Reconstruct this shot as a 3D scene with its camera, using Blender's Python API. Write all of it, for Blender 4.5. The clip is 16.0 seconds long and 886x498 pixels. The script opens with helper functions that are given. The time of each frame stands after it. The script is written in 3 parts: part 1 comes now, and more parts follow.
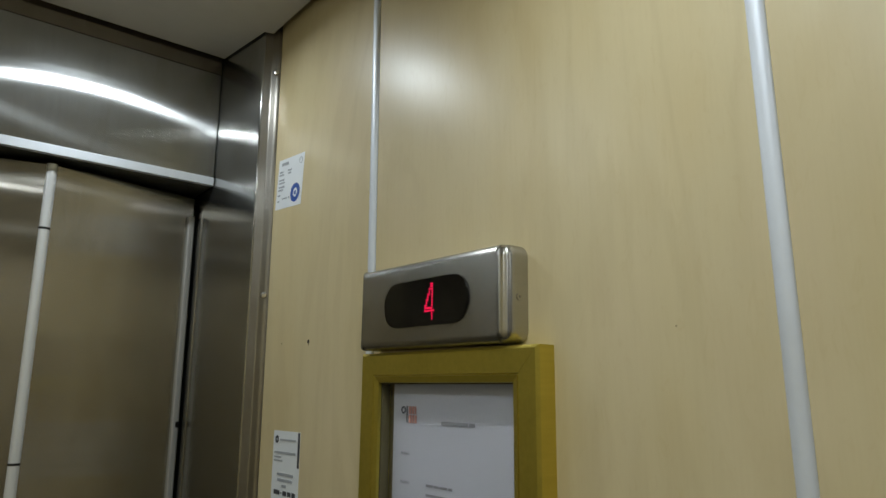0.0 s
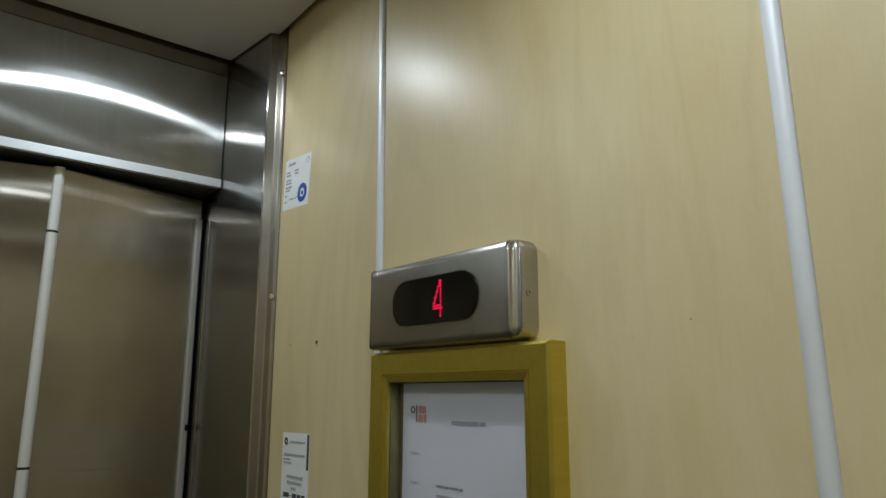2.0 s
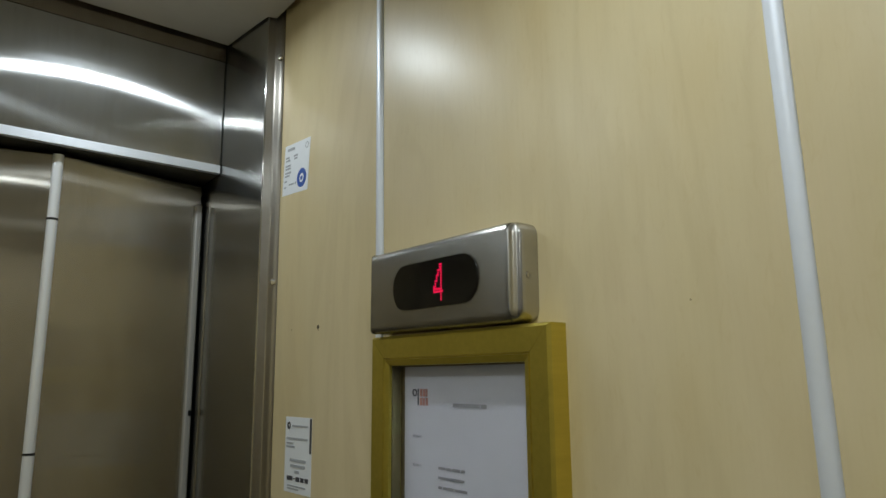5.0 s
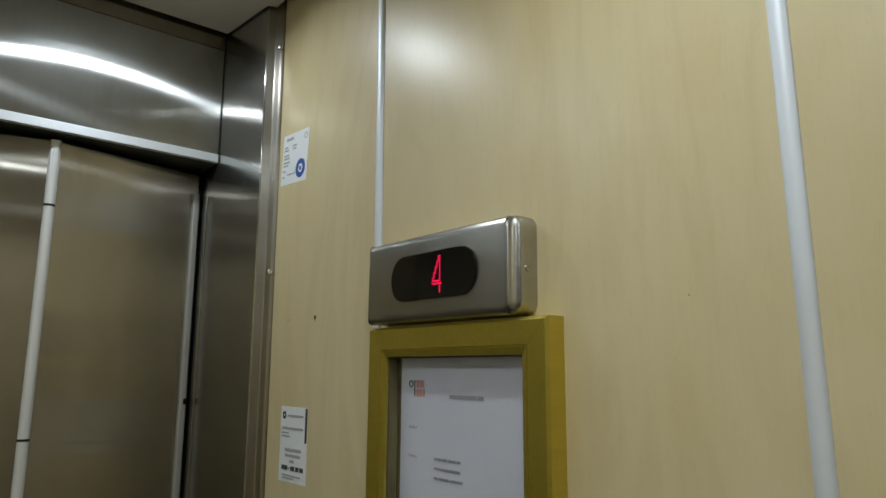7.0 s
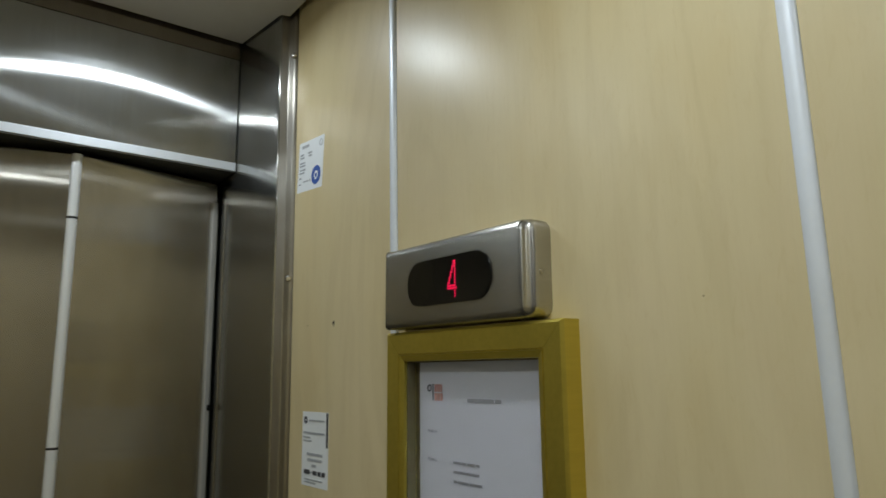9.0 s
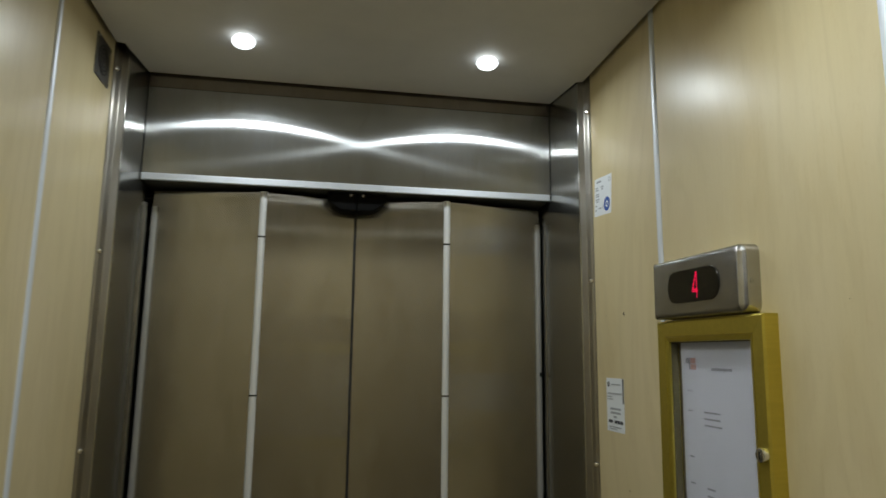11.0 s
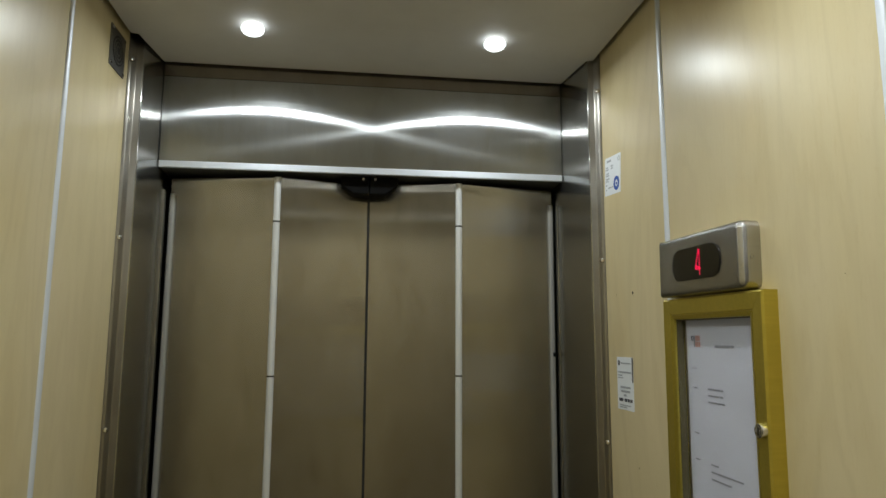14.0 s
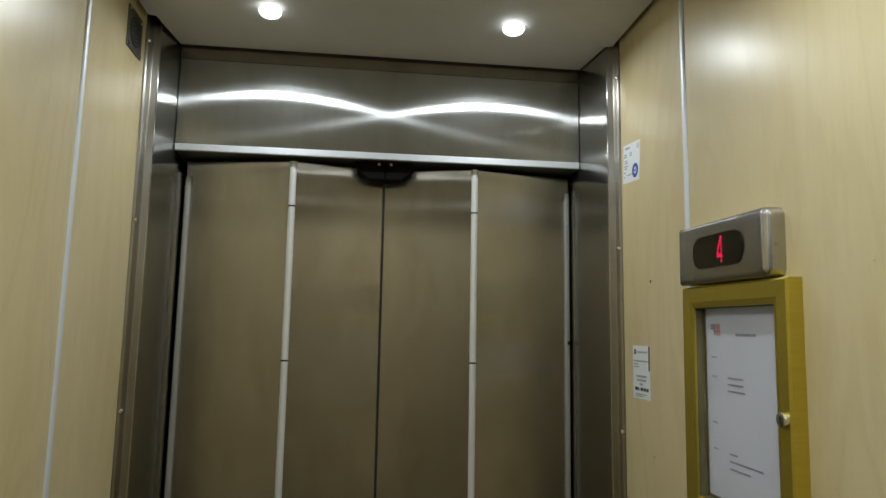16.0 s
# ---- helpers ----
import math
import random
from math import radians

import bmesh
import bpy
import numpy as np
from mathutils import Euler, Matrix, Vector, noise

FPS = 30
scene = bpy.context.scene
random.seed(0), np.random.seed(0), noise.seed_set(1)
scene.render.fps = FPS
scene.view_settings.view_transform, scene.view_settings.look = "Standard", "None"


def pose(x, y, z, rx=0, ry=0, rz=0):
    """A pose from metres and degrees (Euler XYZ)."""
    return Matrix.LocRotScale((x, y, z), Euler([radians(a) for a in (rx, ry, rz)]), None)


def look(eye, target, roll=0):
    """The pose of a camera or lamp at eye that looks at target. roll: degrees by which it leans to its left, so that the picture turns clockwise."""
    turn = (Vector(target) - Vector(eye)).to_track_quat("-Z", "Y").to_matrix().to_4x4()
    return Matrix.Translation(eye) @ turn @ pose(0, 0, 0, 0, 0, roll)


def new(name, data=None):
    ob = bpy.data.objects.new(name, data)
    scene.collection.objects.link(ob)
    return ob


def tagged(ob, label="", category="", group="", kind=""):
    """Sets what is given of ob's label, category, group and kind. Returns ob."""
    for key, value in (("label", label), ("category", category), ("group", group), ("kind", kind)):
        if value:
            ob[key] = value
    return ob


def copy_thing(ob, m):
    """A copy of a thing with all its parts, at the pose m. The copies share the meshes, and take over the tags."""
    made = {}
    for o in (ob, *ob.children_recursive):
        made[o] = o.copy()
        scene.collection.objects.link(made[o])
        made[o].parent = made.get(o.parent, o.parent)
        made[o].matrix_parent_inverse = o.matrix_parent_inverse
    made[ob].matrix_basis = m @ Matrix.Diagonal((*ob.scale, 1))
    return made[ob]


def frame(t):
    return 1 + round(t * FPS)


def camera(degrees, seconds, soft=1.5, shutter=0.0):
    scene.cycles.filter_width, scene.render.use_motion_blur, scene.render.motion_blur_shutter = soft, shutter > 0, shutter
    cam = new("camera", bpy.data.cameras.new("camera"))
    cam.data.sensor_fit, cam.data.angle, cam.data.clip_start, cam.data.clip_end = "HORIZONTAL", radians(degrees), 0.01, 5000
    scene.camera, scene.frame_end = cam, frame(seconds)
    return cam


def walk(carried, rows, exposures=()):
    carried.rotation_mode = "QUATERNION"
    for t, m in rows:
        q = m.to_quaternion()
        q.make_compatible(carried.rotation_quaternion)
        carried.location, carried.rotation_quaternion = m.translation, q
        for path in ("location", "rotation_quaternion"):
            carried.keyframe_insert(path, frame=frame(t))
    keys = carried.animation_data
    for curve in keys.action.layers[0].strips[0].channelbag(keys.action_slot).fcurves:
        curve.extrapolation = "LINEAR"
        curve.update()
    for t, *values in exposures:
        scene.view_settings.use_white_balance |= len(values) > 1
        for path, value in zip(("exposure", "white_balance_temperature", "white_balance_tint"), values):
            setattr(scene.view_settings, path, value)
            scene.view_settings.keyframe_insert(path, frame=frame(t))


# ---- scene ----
cam = camera(66.08, 16.0, shutter=0.5)
PATH = [
    (0, (0.0416, -1.1999, 1.6161), (1.2880, 0.3043, 2.0449), -0.01),
    (0.5, (0.0377, -1.2022, 1.6156), (1.2754, 0.3071, 2.0519), 0.09),
    (1, (0.0385, -1.2046, 1.6155), (1.2689, 0.3100, 2.0536), 0.12),
    (1.5, (0.0469, -1.1995, 1.6134), (1.2700, 0.3208, 2.0524), 0.09),
    (2, (0.0505, -1.1915, 1.6105), (1.2734, 0.3285, 2.0510), -0.43),
    (2.5, (0.0534, -1.1904, 1.6124), (1.2702, 0.3388, 2.0380), -0.58),
    (3, (0.0476, -1.1916, 1.6119), (1.2700, 0.3368, 2.0243), -0.56),
    (3.5, (0.0489, -1.1941, 1.6089), (1.2745, 0.3338, 2.0133), -1.08),
    (4, (0.0515, -1.1936, 1.6104), (1.2721, 0.3389, 2.0125), -1.39),
    (6.5, (0.0483, -1.1900, 1.6058), (1.2868, 0.3327, 1.9898), -0.02),
    (7, (0.0465, -1.1900, 1.6071), (1.2875, 0.3320, 1.9858), -0.10),
    (7.5, (0.0467, -1.1873, 1.6088), (1.2828, 0.3380, 1.9902), -0.29),
    (8, (0.0461, -1.1871, 1.6090), (1.2773, 0.3415, 1.9931), -0.15),
    (8.5, (0.0467, -1.1876, 1.6068), (1.2707, 0.3451, 1.9974), -0.32),
    (9, (0.0476, -1.1971, 1.6114), (1.2438, 0.3602, 1.9905), -1.08),
    (9.2, (0.0467, -1.2137, 1.6101), (1.0811, 0.4547, 1.9881), -0.25),
    (9.5, (0.0294, -1.2595, 1.6113), (0.8376, 0.5311, 1.9865), -0.46),
    (9.6, (-0.0036, -1.2875, 1.6108), (0.7368, 0.5300, 1.9959), -0.69),
    (9.8, (-0.0224, -1.3356, 1.6057), (0.5713, 0.5308, 2.0096), -0.85),
    (10, (-0.0523, -1.3967, 1.5977), (0.4838, 0.4865, 2.0053), -0.92),
    (10.2, (-0.0724, -1.4521, 1.5953), (0.4402, 0.4423, 1.9808), -0.62),
    (12.3, (-0.0647, -1.6391, 1.5881), (0.0539, 0.3327, 1.9010), 1.48),
    (12.5, (-0.0616, -1.6380, 1.5888), (0.0745, 0.3335, 1.8962), 1.38),
    (13, (-0.0501, -1.6358, 1.5841), (0.1358, 0.3329, 1.8836), 1.29),
    (13.5, (-0.0369, -1.6286, 1.5849), (0.1959, 0.3358, 1.8799), 0.47),
    (14, (-0.0326, -1.6102, 1.5855), (0.2303, 0.3514, 1.8739), 0.21),
    (14.5, (-0.0320, -1.6056, 1.5824), (0.2429, 0.3557, 1.8614), 0.17),
    (15, (-0.0308, -1.6073, 1.5781), (0.2337, 0.3561, 1.8525), 0.51),
    (15.5, (-0.0351, -1.6039, 1.5760), (0.2128, 0.3626, 1.8431), 0.49),
    (16, (-0.0446, -1.5990, 1.5767), (0.1911, 0.3699, 1.8374), 0.99),
]
walk(cam, [(t, look(eye, target, roll)) for t, eye, target, roll in PATH],
     exposures=[(0, -0.26, 6210, 10), (3.5, -0.26, 6210, 10), (6.5, -0.20, 6210, 10), (9.0, -0.20, 6210, 10), (10.2, -0.28, 6260, 10), (12.5, 0.04, 6410, 10), (16.0, 0.04, 6410, 10)])

# ---- world and exposure ----
world = bpy.data.worlds.new("world")
world.use_nodes = True
world.node_tree.nodes["Background"].inputs[0].default_value = (0.0, 0.0, 0.0, 1)
world.node_tree.nodes["Background"].inputs[1].default_value = 0.0
scene.world = world
LAMP_STRENGTH = 3.0
BEAM_WATTS = 1.30      # the pair over the doors
BEAM_WATTS_REST = 1.82
LAMP_COLOUR = (0.93, 1.0, 1.005, 1)

# ---- plan, metres: doors to +y, x across the cab ----
HALF = 0.527          # face of the side walls
BACK = -1.83          # face of the back wall
CEIL = 2.252          # underside of the ceiling
HEAD = 2.0            # underside of the header
REVEAL = 0.4865       # where the header meets the side panels
POST_R, POST_L = -0.166, -0.120   # where the wall panels begin


# ---- materials ----
def base_material(name):
    m = bpy.data.materials.new(name)
    m.use_nodes = True
    return m, m.node_tree.nodes, m.node_tree.links, m.node_tree.nodes["Principled BSDF"]


def noise_node(n, l, scale, stretch=(1, 1, 1), detail=4.0, rough=0.55, distort=0.0):
    tc = n.new("ShaderNodeTexCoord")
    mp = n.new("ShaderNodeMapping")
    mp.inputs["Scale"].default_value = stretch
    nz = n.new("ShaderNodeTexNoise")
    nz.inputs["Scale"].default_value = scale
    nz.inputs["Detail"].default_value = detail
    nz.inputs["Roughness"].default_value = rough
    nz.inputs["Distortion"].default_value = distort
    l.new(tc.outputs["Object"], mp.inputs["Vector"])
    l.new(mp.outputs["Vector"], nz.inputs["Vector"])
    return nz


def ramp(n, l, source, stops):
    r = n.new("ShaderNodeValToRGB")
    e = r.color_ramp.elements
    while len(e) < len(stops):
        e.new(0.5)
    for item, (p, c) in zip(e, stops):
        item.position, item.color = p, (*c, 1) if len(c) == 3 else c
    l.new(source, r.inputs["Fac"])
    return r


def remap(n, l, source, a, b, lo=0.3, hi=0.7):
    r = n.new("ShaderNodeMapRange")
    for key, v in (("From Min", lo), ("From Max", hi), ("To Min", a), ("To Max", b)):
        r.inputs[key].default_value = v
    l.new(source, r.inputs["Value"])
    return r


def bump(n, l, source, b, strength, distance, under=None):
    k = n.new("ShaderNodeBump")
    k.inputs["Strength"].default_value = strength
    k.inputs["Distance"].default_value = distance
    l.new(source, k.inputs["Height"])
    if under:
        l.new(under.outputs["Normal"], k.inputs["Normal"])
    l.new(k.outputs["Normal"], b.inputs["Normal"])
    return k


def wood_laminate():
    """Birch laminate; the panels' own y axis is up."""
    m, n, l, b = base_material("birch_laminate")
    flame = noise_node(n, l, 5.0, (1, 0.22, 1), 3, 0.5, 1.2)
    mul = n.new("ShaderNodeMath")
    mul.operation = "MULTIPLY"
    mul.inputs[1].default_value = 38.0
    wave = n.new("ShaderNodeMath")
    wave.operation = "SINE"
    l.new(flame.outputs["Fac"], mul.inputs[0])
    l.new(mul.outputs[0], wave.inputs[0])
    w2 = remap(n, l, wave.outputs[0], 0.0, 1.0, -1, 1)
    band = noise_node(n, l, 26, (1, 0.05, 1), 3, 0.6)
    fine = noise_node(n, l, 260, (1, 0.035, 1), 4, 0.65)
    fleck = noise_node(n, l, 105, (1, 0.30, 1), 3, 0.6, 1.4)
    cloud = noise_node(n, l, 3.4, (1, 0.45, 1), 4, 0.6)
    c1 = ramp(n, l, cloud.outputs["Fac"], [(0.3, (0.635, 0.515, 0.270)), (0.5, (0.655, 0.556, 0.326)), (0.7, (0.690, 0.582, 0.366))])
    c2 = ramp(n, l, w2.outputs["Result"], [(0.0, (0.90, 0.88, 0.84)), (0.5, (1, 1, 1)), (1.0, (1.03, 1.03, 1.04))])
    c3 = ramp(n, l, fine.outputs["Fac"], [(0.3, (0.93, 0.92, 0.89)), (0.55, (1, 1, 1)), (0.8, (1.03, 1.03, 1.03))])
    c4 = ramp(n, l, band.outputs["Fac"], [(0.32, (0.94, 0.925, 0.87)), (0.55, (1, 1, 1)), (0.72, (1.02, 1.03, 1.07))])
    c5 = ramp(n, l, fleck.outputs["Fac"], [(0.28, (0.87, 0.81, 0.68)), (0.44, (1, 1, 1)), (0.62, (1.02, 1.03, 1.05))])
    mixes = c1.outputs["Color"]
    for other, amount in ((c2, 0.36), (c3, 0.28), (c4, 0.20), (c5, 0.20)):
        mx = n.new("ShaderNodeMix")
        mx.data_type, mx.blend_type = "RGBA", "MULTIPLY"
        mx.inputs["Factor"].default_value = amount
        l.new(mixes, mx.inputs["A"])
        l.new(other.outputs["Color"], mx.inputs["B"])
        mixes = mx.outputs["Result"]
    l.new(mixes, b.inputs["Base Color"])
    r = remap(n, l, cloud.outputs["Fac"], 0.325, 0.385)
    l.new(r.outputs["Result"], b.inputs["Roughness"])
    b.inputs["Specular IOR Level"].default_value = 0.68
    k = bump(n, l, fine.outputs["Fac"], b, 0.12, 0.0005)
    wob = noise_node(n, l, 22.0, (1, 0.5, 1), 2)
    bump(n, l, wob.outputs["Fac"], b, 0.05, 0.0025, k)
    return m


def brushed_steel(name, tone, rough, aniso=0.81, haze=0.12, wave=0.04):
    """Steel with an upright grain: mirror images stay sharp up and down and spread sideways."""
    m, n, l, b = base_material(name)
    b.inputs["Metallic"].default_value = 1.0
    streak = noise_node(n, l, 420, (1, 1, 0.012), 3, 0.6)
    cloud = noise_node(n, l, 7.0, (1, 1, 0.7), 5, 0.6)
    c = ramp(n, l, streak.outputs["Fac"], [(0.3, tuple(v * 0.95 for v in tone)), (0.7, tuple(min(1, v * 1.04) for v in tone))])
    blot = noise_node(n, l, 16.0, (1, 1, 0.45), 5, 0.65, 0.6)
    c2 = ramp(n, l, blot.outputs["Fac"], [(0.3, (0.85, 0.83, 0.78)), (0.5, (0.98, 0.975, 0.965)), (0.7, (1.07, 1.075, 1.09))])
    mx = n.new("ShaderNodeMix")
    mx.data_type, mx.blend_type = "RGBA", "MULTIPLY"
    mx.inputs["Factor"].default_value = 0.8
    l.new(c.outputs["Color"], mx.inputs["A"])
    l.new(c2.outputs["Color"], mx.inputs["B"])
    tint = mx.outputs["Result"]
    l.new(tint, b.inputs["Base Color"])
    b.inputs["Roughness"].default_value = 0.5
    b.inputs["Anisotropic"].default_value = 0.6
    geo = n.new("ShaderNodeNewGeometry")
    cross = n.new("ShaderNodeVectorMath")
    cross.operation = "CROSS_PRODUCT"
    cross.inputs[0].default_value = (0, 0, 1)
    l.new(geo.outputs["Normal"], cross.inputs[1])
    l.new(cross.outputs["Vector"], b.inputs["Tangent"])
    g = n.new("ShaderNodeBsdfAnisotropic")
    l.new(tint, g.inputs["Color"])
    r = remap(n, l, cloud.outputs["Fac"], rough * 0.94, rough * 1.08)
    l.new(r.outputs["Result"], g.inputs["Roughness"])
    g.inputs["Anisotropy"].default_value = -aniso
    l.new(cross.outputs["Vector"], g.inputs["Tangent"])
    wob = noise_node(n, l, 5.0, (1, 1, 1), 2)
    k = n.new("ShaderNodeBump")
    k.inputs["Strength"].default_value = wave
    k.inputs["Distance"].default_value = 0.002
    l.new(wob.outputs["Fac"], k.inputs["Height"])
    l.new(k.outputs["Normal"], g.inputs["Normal"])
    mix = n.new("ShaderNodeMixShader")
    mix.inputs["Fac"].default_value = haze
    l.new(g.outputs["BSDF"], mix.inputs[1])
    l.new(b.outputs["BSDF"], mix.inputs[2])
    l.new(mix.outputs["Shader"], n["Material Output"].inputs["Surface"])
    return m


def painted(name, tone, rough, var=0.06, scale=30, bump_h=0.0003, metallic=0.0, stretch=(1, 1, 1)):
    m, n, l, b = base_material(name)
    nz = noise_node(n, l, scale, stretch, 5, 0.6)
    big = noise_node(n, l, scale * 0.12, stretch, 3, 0.6)
    c = ramp(n, l, nz.outputs["Fac"], [(0.3, tuple(v * (1 - var) for v in tone)), (0.7, tuple(min(1, v * (1 + var)) for v in tone))])
    c2 = ramp(n, l, big.outputs["Fac"], [(0.3, (1 - var, 1 - var, 1 - var)), (0.7, (1, 1, 1))])
    mx = n.new("ShaderNodeMix")
    mx.data_type, mx.blend_type = "RGBA", "MULTIPLY"
    mx.inputs["Factor"].default_value = 1.0
    l.new(c.outputs["Color"], mx.inputs["A"])
    l.new(c2.outputs["Color"], mx.inputs["B"])
    l.new(mx.outputs["Result"], b.inputs["Base Color"])
    r = remap(n, l, big.outputs["Fac"], rough * 0.9, min(1, rough * 1.1))
    l.new(r.outputs["Result"], b.inputs["Roughness"])
    b.inputs["Metallic"].default_value = metallic
    if bump_h:
        bump(n, l, nz.outputs["Fac"], b, 0.25, bump_h)
    return m


def glowing(name, tone, strength):
    m, n, l, b = base_material(name)
    b.inputs["Base Color"].default_value = (*tone[:3], 1)
    b.inputs["Emission Color"].default_value = tone
    b.inputs["Emission Strength"].default_value = strength
    return m


WOOD = wood_laminate()
STEEL = brushed_steel("brushed_steel", (0.505, 0.515, 0.515), 0.185, 0.815, 0.07)
STEEL_REVEAL = brushed_steel("brushed_reveal_steel", (0.455, 0.455, 0.435), 0.16, 0.64, 0.06)
# The reveal's steel, rougher, with the post's brown reflection put into the tone.
STEEL_REVEAL_DIM = brushed_steel("brushed_reveal_steel_dim", (0.40, 0.38, 0.34), 0.33, 0.4, 0.2)
STEEL_DOOR = brushed_steel("brushed_door_steel", (0.45, 0.43, 0.385), 0.155, 0.84, 0.12, 0.10)
# Header steel browned: the dim reflection under the ceiling is in its colour.
STEEL_TOP_SHADE = brushed_steel("brushed_steel_top_shade", (0.36, 0.32, 0.275), 0.22, 0.75, 0.1)
STEEL_TRIM = brushed_steel("steel_trim", (0.48, 0.465, 0.43), 0.25, 0.6)
STEEL_SPEAKER = brushed_steel("dark_speaker_steel", (0.25, 0.245, 0.23), 0.3, 0.4)
STEEL_BOX = brushed_steel("satin_steel_casing", (0.47, 0.46, 0.43), 0.24, -0.5, 0.12, 0.0)
ALU = painted("satin_aluminium", (0.76, 0.80, 0.86), 0.50, 0.02, 60, 0.0, 0.4, (1, 1, 0.05))
ALU_ROD = painted("anodised_rod", (0.83, 0.85, 0.87), 0.34, 0.02, 60, 0.0, 0.45, (1, 1, 0.05))
PROFILE = painted("satin_grey_profile", (0.46, 0.46, 0.45), 0.38, 0.04, 60, 0.0, 0.6, (1, 1, 0.05))
GOLD = painted("gold_anodised_aluminium", (0.62, 0.50, 0.085), 0.30, 0.05, 160, 0.0001, 0.85, (1, 1, 0.1))
CHROME = painted("chrome", (0.75, 0.74, 0.72), 0.15, 0.02, 60, 0.0, 1.0)
BLACK = painted("black_plastic", (0.005, 0.005, 0.005), 0.75, 0.2, 80)
BLACK.node_tree.nodes["Principled BSDF"].inputs["Specular IOR Level"].default_value = 0.12
RUBBER = painted("black_rubber", (0.01, 0.01, 0.01), 0.7, 0.2, 80)
DARK = painted("dark_painted_steel", (0.03, 0.028, 0.025), 0.5, 0.2, 40)
# The grey holds the dark floor's reflection in the header's steel underside.
UNDERSIDE = painted("satin_steel_dark_reflection", (0.10, 0.098, 0.092), 0.45, 0.1, 40, 0.0, 0.5)
BROWN = painted("dark_brown_strip", (0.06, 0.05, 0.042), 0.4, 0.2, 40)
LINER = painted("dark_olive_liner", (0.10, 0.082, 0.035), 0.5, 0.1, 60, 0.0)
CEILING_WHITE = painted("ceiling_white_paint", (0.64, 0.625, 0.605), 0.6, 0.03, 14)
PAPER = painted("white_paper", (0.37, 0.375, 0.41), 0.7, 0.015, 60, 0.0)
STICKER = painted("white_vinyl", (0.80, 0.83, 0.86), 0.45, 0.015, 60, 0.0)
INK = painted("grey_black_ink", (0.06, 0.06, 0.07), 0.6, 0.05, 60, 0.0)
INK_GREY = painted("grey_ink", (0.38, 0.40, 0.43), 0.6, 0.05, 60, 0.0)
INK_RED = painted("brown_red_ink", (0.34, 0.17, 0.14), 0.6, 0.05, 60, 0.0)
INK_BLUE = painted("blue_ink", (0.02, 0.08, 0.36), 0.5, 0.05, 60, 0.0)
# Unseen wall; the dark tone is there to dim what the doors mirror.
BACKWALL = painted("back_wall_dimmer", (0.17, 0.145, 0.11), 0.45, 0.08, 30, 0.0002, 0.0, (1, 1, 0.1))
FLOOR = painted("dark_grey_vinyl", (0.06, 0.06, 0.06), 0.5, 0.3, 60)
GREEN = painted("pale_green_enamel", (0.55, 0.60, 0.50), 0.45, 0.03, 20)
HOLE = painted("dark_hole", (0.035, 0.025, 0.015), 0.9, 0.1, 60, 0.0)
MARK = painted("dent_mark", (0.42, 0.34, 0.20), 0.8, 0.1, 200, 0.0)
LENS = glowing("lamp_lens", LAMP_COLOUR, LAMP_STRENGTH)
LED = glowing("red_led", (1.0, 0.0, 0.07, 1), 0.75)
DISPLAY = painted("black_display_glass", (0.002, 0.002, 0.002), 0.08, 0.1, 40, 0.0)


def glass():
    m, n, l, b = base_material("clear_acrylic")
    b.inputs["Base Color"].default_value = (1, 1, 1, 1)
    b.inputs["Roughness"].default_value = 0.03
    b.inputs["Transmission Weight"].default_value = 1.0
    b.inputs["IOR"].default_value = 1.05
    return m


GLASS = glass()


# ---- mesh helpers ----
def part(name, bm, material, parent=None, label=""):
    me = bpy.data.meshes.new(name)
    bmesh.ops.recalc_face_normals(bm, faces=bm.faces)
    bm.to_mesh(me)
    bm.free()
    me.materials.append(material)
    ob = new(name, me)
    if parent:
        ob.parent = parent
    if label:
        ob["label"] = label
    return ob


def smooth(ob, angle=0.6):
    for p in ob.data.polygons:
        p.use_smooth = True
    bm = bmesh.new()
    bm.from_mesh(ob.data)
    for e in bm.edges:
        e.smooth = len(e.link_faces) == 2 and e.calc_face_angle(3.0) < angle
    bm.to_mesh(ob.data)
    bm.free()
    return ob


def thing(name, m, label, category, group="", kind=""):
    ob = new(name)
    ob.matrix_world = m
    return tagged(ob, label, category, group, kind)


def bevelled(bm, width, segments=2, edges=None):
    if width:
        bmesh.ops.bevel(bm, geom=edges or bm.edges[:], offset=width, segments=segments, profile=0.5, affect="EDGES")
    return bm


def box(a, b, bevel=0.0, segments=2):
    bm = bmesh.new()
    bmesh.ops.create_cube(bm, size=1)
    for v in bm.verts:
        v.co = [a[i] + (b[i] - a[i]) * (v.co[i] + 0.5) for i in range(3)]
    return bevelled(bm, bevel, segments)


def prism(points, z0, z1, bevel=0.0, segments=2):
    """An upright prism over a plan outline."""
    bm = bmesh.new()
    low = [bm.verts.new((x, y, z0)) for x, y in points]
    face = bm.faces.new(low)
    up = bmesh.ops.extrude_face_region(bm, geom=[face])
    for g in up["geom"]:
        if isinstance(g, bmesh.types.BMVert):
            g.co.z = z1
    return bevelled(bm, bevel, segments)


def sheet(path, thick, z0, z1):
    """A folded metal sheet that follows a plan line; its left side is the line."""
    pts = [Vector(p) for p in path]
    off = []
    for i, p in enumerate(pts):
        d1 = (pts[min(i + 1, len(pts) - 1)] - pts[max(i - 1, 0)]).normalized()
        off.append(p + Vector((d1.y, -d1.x)) * thick)
    return prism([tuple(p) for p in pts] + [tuple(p) for p in reversed(off)], z0, z1)


